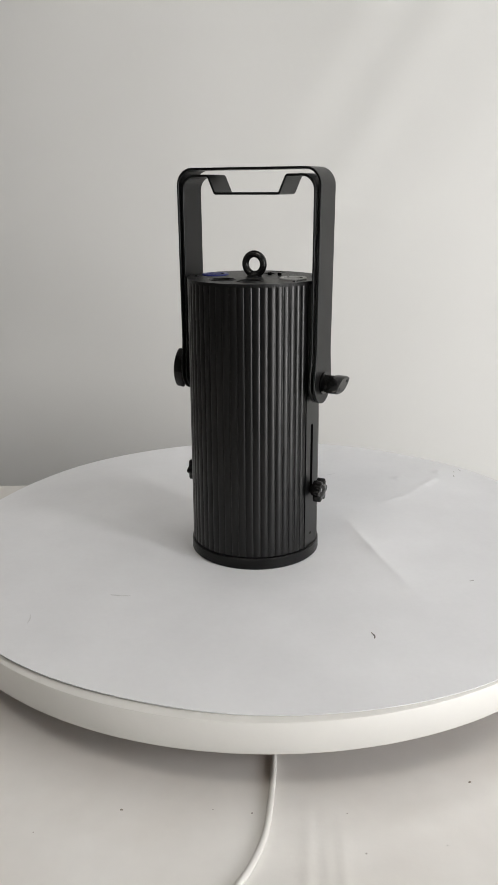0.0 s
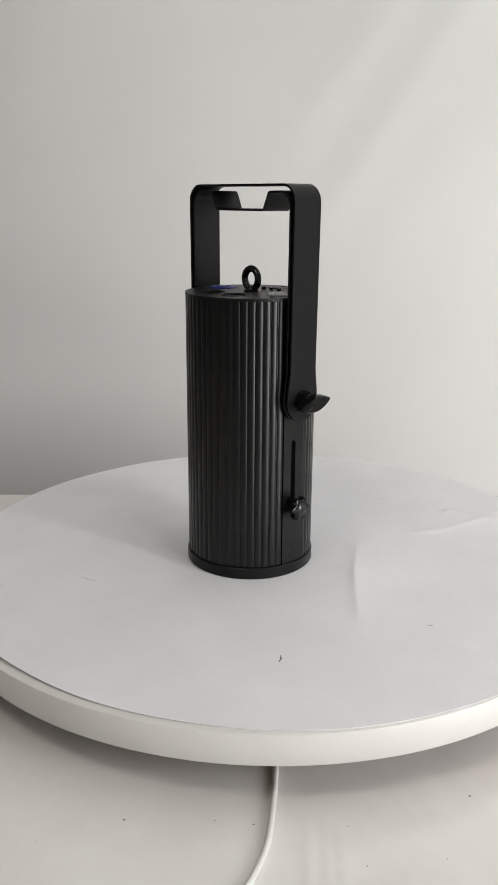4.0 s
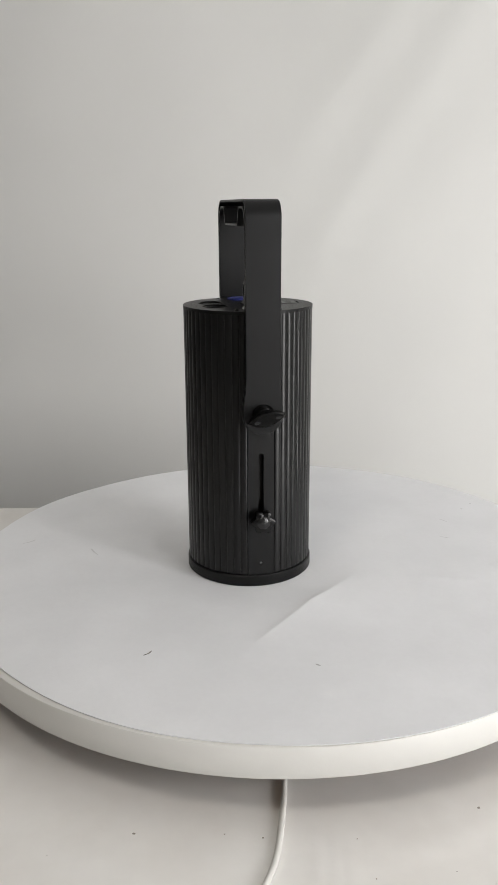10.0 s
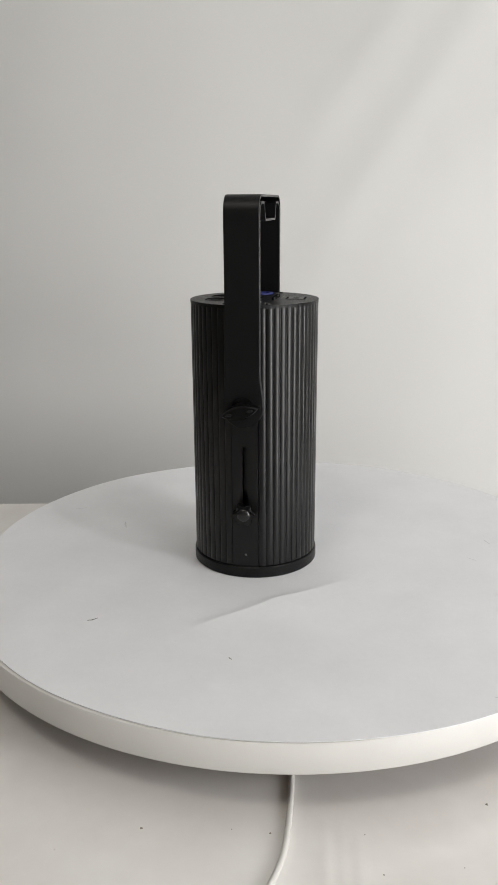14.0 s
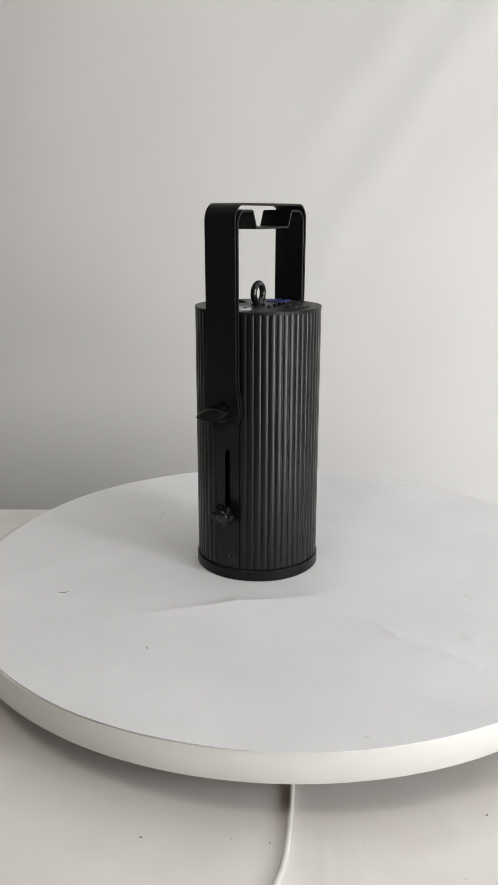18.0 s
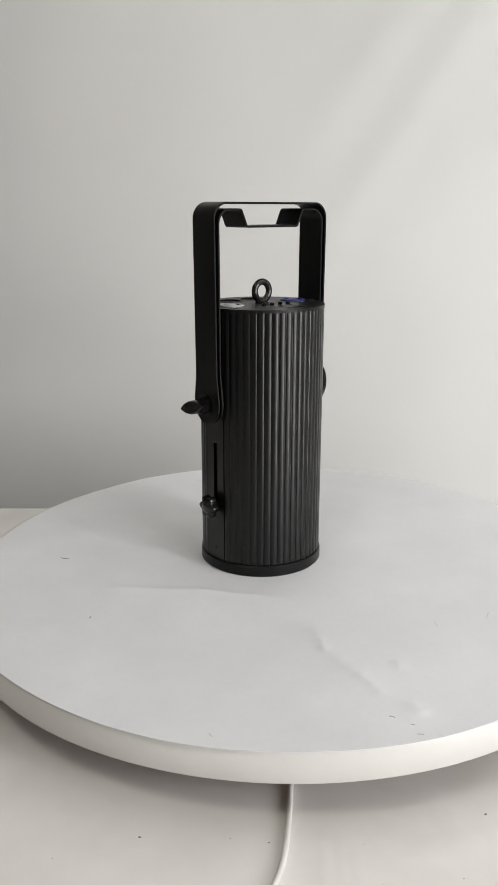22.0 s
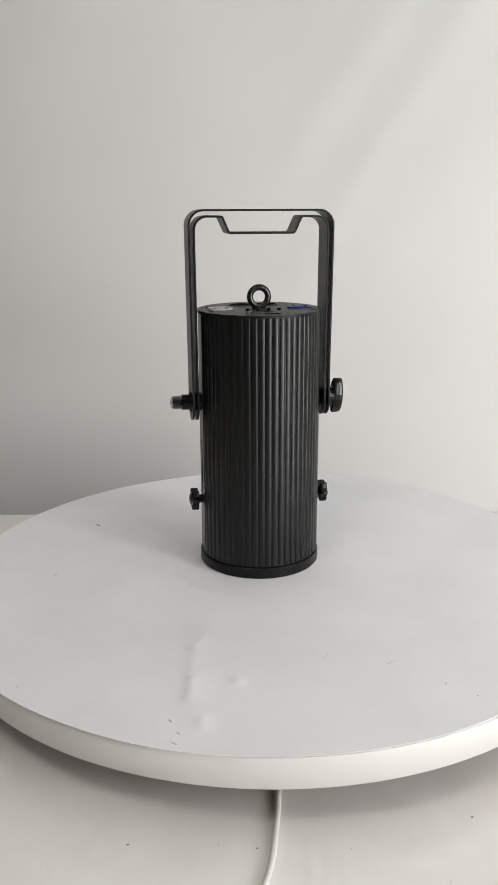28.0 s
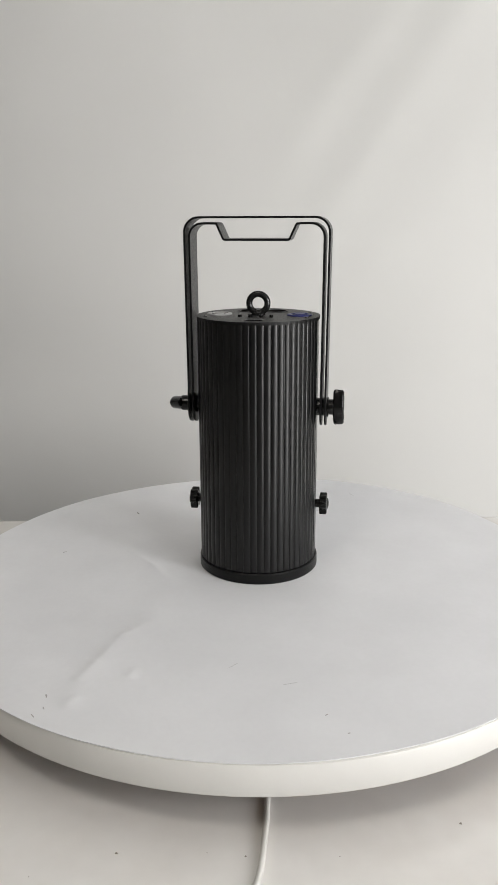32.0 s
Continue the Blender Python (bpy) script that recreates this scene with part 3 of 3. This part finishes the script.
SOCKETS = ((0.0125, -0.0315), (-0.0135, -0.0315))
outline = circle(0.0580, 96)
soft_edges(part("top_plate", plate(outline, [circle(0.0098, 28, x, y) for x, y in SOCKETS], 0.0028, pose(0, 0, PLATE_Z - 0.0028)), BLACK_PLATE, light, "flat black end plate with connector holes"))
for x, y in SOCKETS:
    sock = part("signal_socket", lathe([(0.0097, -0.012), (0.0097, 0.0006), (0.0114, 0.0006), (0.0114, 0.0001), (0.0118, 0.0), (0.0118, -0.0001)][::1], 28, at=(x, y, PLATE_Z)), BLACK_PLATE, light, "black round signal socket")
    part("socket_floor", lathe([(0, -0.0125), (0.0097, -0.0125), (0.0097, -0.0105), (0, -0.0105)], 24, at=(x, y, PLATE_Z)), BLACK_HOLE, sock)
    for k in range(3):
        a = radians(90 + 120 * k)
        part("pin", lathe([(0.0009, -0.0105), (0.0009, -0.004), (0, -0.0035)], 8, at=(x + 0.0042 * math.cos(a), y + 0.0042 * math.sin(a), PLATE_Z)), STEEL, sock)

for name, x, y, mat, words in (("power_inlet", -0.039, 0.0, BLUE, "round blue power connector"), ("power_outlet", 0.037, 0.0, GREY, "round grey power connector")):
    con = part(name, lathe([(0, 0.0), (0.0118, 0.0), (0.0118, 0.0008), (0.0110, 0.0014), (0.0086, 0.0014), (0.0080, 0.0004), (0, 0.0004)], 36, at=(x, y, PLATE_Z)), mat, light, words, True)
    soft_edges(con)
    part("connector_core", lathe([(0, 0.0004), (0.0050, 0.0004), (0.0050, 0.0012), (0.0044, 0.0016), (0, 0.0016)], 28, at=(x, y, PLATE_Z)), mat, con)
    for k in range(3):
        a = radians(30 + 120 * k)
        cx, cy = x + 0.0066 * math.cos(a), y + 0.0066 * math.sin(a)
        part("contact_slot", box(cx - 0.0011, cx + 0.0011, cy - 0.0006, cy + 0.0006, PLATE_Z + 0.0004, PLATE_Z + 0.0013), BLACK_HOLE, con)
for s in (-1, 1):
    for q in (-1, 1):
        part("plate_screw", lathe([(0, 0.0), (0.0019, 0.0), (0.0017, 0.0007), (0.0008, 0.0010), (0, 0.0010)], 14, at=(s * 0.047, q * 0.0185, PLATE_Z)), BLACK_GLOSS, light)
for x in (0.0145, 0.0048, -0.0050, -0.0148):
    b = part("button", lathe([(0, 0.0), (0.0018, 0.0), (0.0018, 0.0024), (0.0014, 0.0023), (0, 0.0023)], 16, at=(x, 0.0195, PLATE_Z)), BLACK_PLASTIC, light)
display = part("display", box(-0.0115, 0.0065, 0.0290, 0.0465, PLATE_Z, PLATE_Z + 0.0004, 0.0001), SCREEN, light, "small smoked display window")
# raised dark bars: shade of the display's sunken edges, put into colour
for y in (0.0298, 0.0457):
    part("display_edge_shade", box(-0.0095, 0.0045, y - 0.0008, y + 0.0008, PLATE_Z + 0.0002, PLATE_Z + 0.0006), BLACK_HOLE, display)
for k in range(4):
    x0 = -0.0088 + 0.0034 * k
    part("digit", box(x0, x0 + 0.0022, 0.0350, 0.0405, PLATE_Z + 0.0002, PLATE_Z + 0.0005), DIGIT, display, "dim grey digit")
for x0, x1, y in ((0.0125, 0.0165, 0.0248), (0.0030, 0.0066, 0.0248), (-0.0072, -0.0030, 0.0248), (-0.0170, -0.0128, 0.0248), (-0.0420, -0.0360, 0.0150), (0.0340, 0.0400, 0.0150)):
    part("marking", box(x0, x1, y - 0.0004, y + 0.0004, PLATE_Z, PLATE_Z + 0.0002), MARKING, light)

# eye bolt
ring = [(0.0086 * math.cos(a), 0, PLATE_Z + 0.0108 + 0.0086 * math.sin(a)) for a in (2 * math.pi * k / 40 for k in range(40))]
bolt = soft_edges(part("eye_bolt", tube(ring, 0.0030, 16, True), BLACK_GLOSS, light, "black steel lifting eye bolt", True))
soft_edges(part("bolt_collar", lathe([(0, 0.0), (0.0066, 0.0), (0.0066, 0.0010), (0.0050, 0.0018), (0.0042, 0.0030), (0.0038, 0.0042), (0, 0.0042)], 28, at=(0, 0, PLATE_Z)), BLACK_GLOSS, bolt, "", True))

# side panels with the focus slot, star knob and screw
SLOT0, SLOT1, HOLE_Z, STAR_Z = 0.058, 0.1235, 0.0200, 0.0630
PANEL_X = BODY_R * math.cos(radians(PANEL_HALF))
for s in (1, -1):
    m = Matrix(((0, 0, s, s * (PANEL_X - 0.0016)), (1, 0, 0, 0), (0, 1, 0, 0), (0, 0, 0, 1)))
    half = BODY_R * math.sin(radians(PANEL_HALF)) - 0.0005
    part("side_panel", plate([(-half, 0.0088), (half, 0.0088), (half, PLATE_Z - 0.003), (-half, PLATE_Z - 0.003)],
                             [capsule(0.0025, SLOT0, SLOT1), circle(0.0014, 12, 0, HOLE_Z)], 0.0016, m), BLACK_BODY, light, "flat strip with a long slot")
    part("panel_screw", lathe([(0, -0.0052), (0.0013, -0.0052), (0.0013, 0.0001), (0.0008, 0.0004), (0, 0.0004)], 12, "x" if s > 0 else "-x", (s * (PANEL_X - 0.0016), 0, HOLE_Z)), STEEL, light)
    # star knob
    bm = bmesh.new()
    prof = []
    for k in range(72):
        a = 2 * math.pi * k / 72
        prof.append((0.0096 + 0.0014 * math.cos(6 * a), a))
    rows = []
    for inset, x in ((0.0016, 0.0044), (0.0002, 0.0048), (0.0, 0.0054), (0.0, 0.0106), (0.0004, 0.0114), (0.0014, 0.0118)):
        rows.append([bm.verts.new((s * (PANEL_X + x), (r - inset) * math.cos(a), STAR_Z + (r - inset) * math.sin(a))) for r, a in prof])
    for a, b in zip(rows, rows[1:]):
        for k in range(72):
            bm.faces.new((a[k], a[(k + 1) % 72], b[(k + 1) % 72], b[k]))
    bm.faces.new(rows[0])
    bm.faces.new(rows[-1])
    star = soft_edges(part("star_knob", bm, BLACK_PLASTIC, light, "black six-lobed plastic knob", True))
    ax = "x" if s > 0 else "-x"
    soft_edges(part("knob_cap", lathe([(0.0062, 0.0104), (0.0062, 0.0113), (0.0057, 0.0121), (0.0048, 0.0127), (0.0034, 0.0132), (0.0018, 0.0135), (0, 0.0136)], 28, ax, (s * PANEL_X, 0, STAR_Z)), BLACK_GLOSS, star, "", True))
    part("knob_stem", lathe([(0, -0.0072), (0.0024, -0.0072), (0.0024, 0.0), (0.0042, 0.0002), (0.0042, 0.0047), (0, 0.0047)], 20, ax, (s * PANEL_X, 0, STAR_Z)), BLACK_PLASTIC, star)

# yoke: two bent flat bars, one inside the other
PIVOT_Z, STRAP = 0.1607, 0.0296


def arm_widths(path):
    out = []
    for x, z in path:
        d = z - PIVOT_Z
        r = 0.0176
        if d < 0:
            out.append(max(0.003, 2 * math.sqrt(max(0.0, r * r - d * d))))
        else:
            f = min(1.0, d / 0.030)
            f = f * f * (3 - 2 * f)
            out.append(2 * r * (1 - f) + STRAP * f)
    return out


def bracket(top_z, top_half, pivot_half, corner, middle, radii):
    low = [PIVOT_Z - 0.0176 * math.sin(a) for a in (math.pi / 2 * k / 8 for k in range(8, -1, -1))] + [PIVOT_Z + 0.030 * k / 8 for k in range(1, 9)]
    slope = (top_half - pivot_half) / (top_z - PIVOT_Z)
    leg = [(pivot_half + slope * max(0.0, z - PIVOT_Z), z) for z in low]
    mid = fillet([leg[-1], (top_half, top_z), *middle, (-top_half, top_z), (-leg[-1][0], leg[-1][1])], [corner, *radii, corner], 8)
    return leg[:-1] + mid + [(-x, z) for x, z in leg[:-1]][::-1]


outer = bracket(0.3360, 0.0665, 0.0652, 0.0135, [], [])
soft_edges(part("outer_bracket", strap(outer, arm_widths(outer), 0.0019), BLACK_PAINT, light, "bent black steel carrying yoke", True), 30)
inner = bracket(0.3308, 0.0618, 0.0610, 0.0120, [(0.0365, 0.3305), (0.0300, 0.3162), (-0.0300, 0.3162), (-0.0365, 0.3305)], [0.0025, 0.0025, 0.0025, 0.0025])
soft_edges(part("inner_bracket", strap(inner, arm_widths(inner), 0.0019), BLACK_PAINT, light, "bent black steel bar with a dropped middle", True), 30)
for s in (1, -1):
    ax = "x" if s > 0 else "-x"
    for x0, x1, r in ((PANEL_X - 0.001, 0.0600, 0.0085), (0.0620, 0.0645, 0.0085), (0.0665, 0.0678, 0.0095)):
        part("spacer", lathe([(0, x0), (r, x0), (r, x1), (0, x1)], 28, ax, (0, 0, PIVOT_Z)), BLACK_PLASTIC, light)
    # black disc on the strap, painting the dark of a small hole
    part("index_hole", lathe([(0, 0.0655), (0.0010, 0.0655), (0.0010, 0.06625), (0, 0.06625)], 12, ax, (0, 0.004, PIVOT_Z + 0.0200)), BLACK_HOLE, light)
    # wing knob: almond head on a round stem
    tilt = radians(77 if s > 0 else 8)
    bm = bmesh.new()
    n = 44
    shape = []
    for k in range(n):
        a = 2 * math.pi * k / n
        u, v = math.cos(a), math.sin(a)
        shape.append(((0.0168 if s > 0 else 0.0180) * math.copysign(abs(u) ** 1.0, u), (0.0064 if s > 0 else 0.0070) * math.copysign(abs(v) ** 1.7, v)))
    out = 0.0022 if s > 0 else 0.0
    rows = []
    for x, ku, kv in ((0.0722, 0.84, 0.84), (0.0732, 0.97, 0.98), (0.0740, 1.0, 1.0), (0.0808, 0.97, 0.96), (0.0816, 0.94, 0.91), (0.0824, 0.86, 0.80)):
        rows.append([bm.verts.new((s * (x + out), u * ku * math.sin(tilt) + v * kv * math.cos(tilt), PIVOT_Z + u * ku * math.cos(tilt) - v * kv * math.sin(tilt))) for u, v in shape])
    for a, b in zip(rows, rows[1:]):
        for k in range(n):
            bm.faces.new((a[k], a[(k + 1) % n], b[(k + 1) % n], b[k]))
    bm.faces.new(rows[0])
    bm.faces.new(rows[-1])
    wing = soft_edges(part("wing_knob", bm, BLACK_PLASTIC, light, "black almond-shaped plastic clamping knob", True), 28)
    part("knob_stem", lathe([(0, 0.0676), (0.0074, 0.0676), (0.0074, 0.0728 + out), (0, 0.0745 + out)], 28, ax, (0, 0, PIVOT_Z)), BLACK_PLASTIC, wing)
    for e in (-1, 1):
        bm = lathe([(0, 0.0), (0.0022, 0.0), (0.0019, 0.0002), (0, 0.0001)], 14)
        bm.transform(Matrix.Translation((s * (0.0824 + out), e * 0.0092 * math.sin(tilt), PIVOT_Z + e * 0.0092 * math.cos(tilt)))
                     @ Matrix.Rotation(tilt, 4, "X").inverted() @ Matrix.Diagonal((1, 0.6, 1.25, 1)) @ Matrix.Rotation(radians(90 * s), 4, "Y"))
        part("recess", bm, BLACK_PLATE, wing)


# ---- what turns ----
def motions():
    steps = [k * 0.25 for k in range(129)]
    walk(platter, [(t, pose(0, 0, TOP, 0, 0, spin(t))) for t in steps])
    walk(sheet, [(t, pose(0, 0, PLATTER_Z, 0, 0, spin(t) + SHEET_TURN)) for t in steps])
    rows = []
    for t in steps:
        c, s = math.cos(radians(spin(t))), math.sin(radians(spin(t)))
        rows.append((t, pose(LAMP_X * c - LAMP_Y * s, LAMP_X * s + LAMP_Y * c, SHEET_Z, 0, 0, spin(t) + LAMP_TURN)))
    walk(light, rows)


motions()
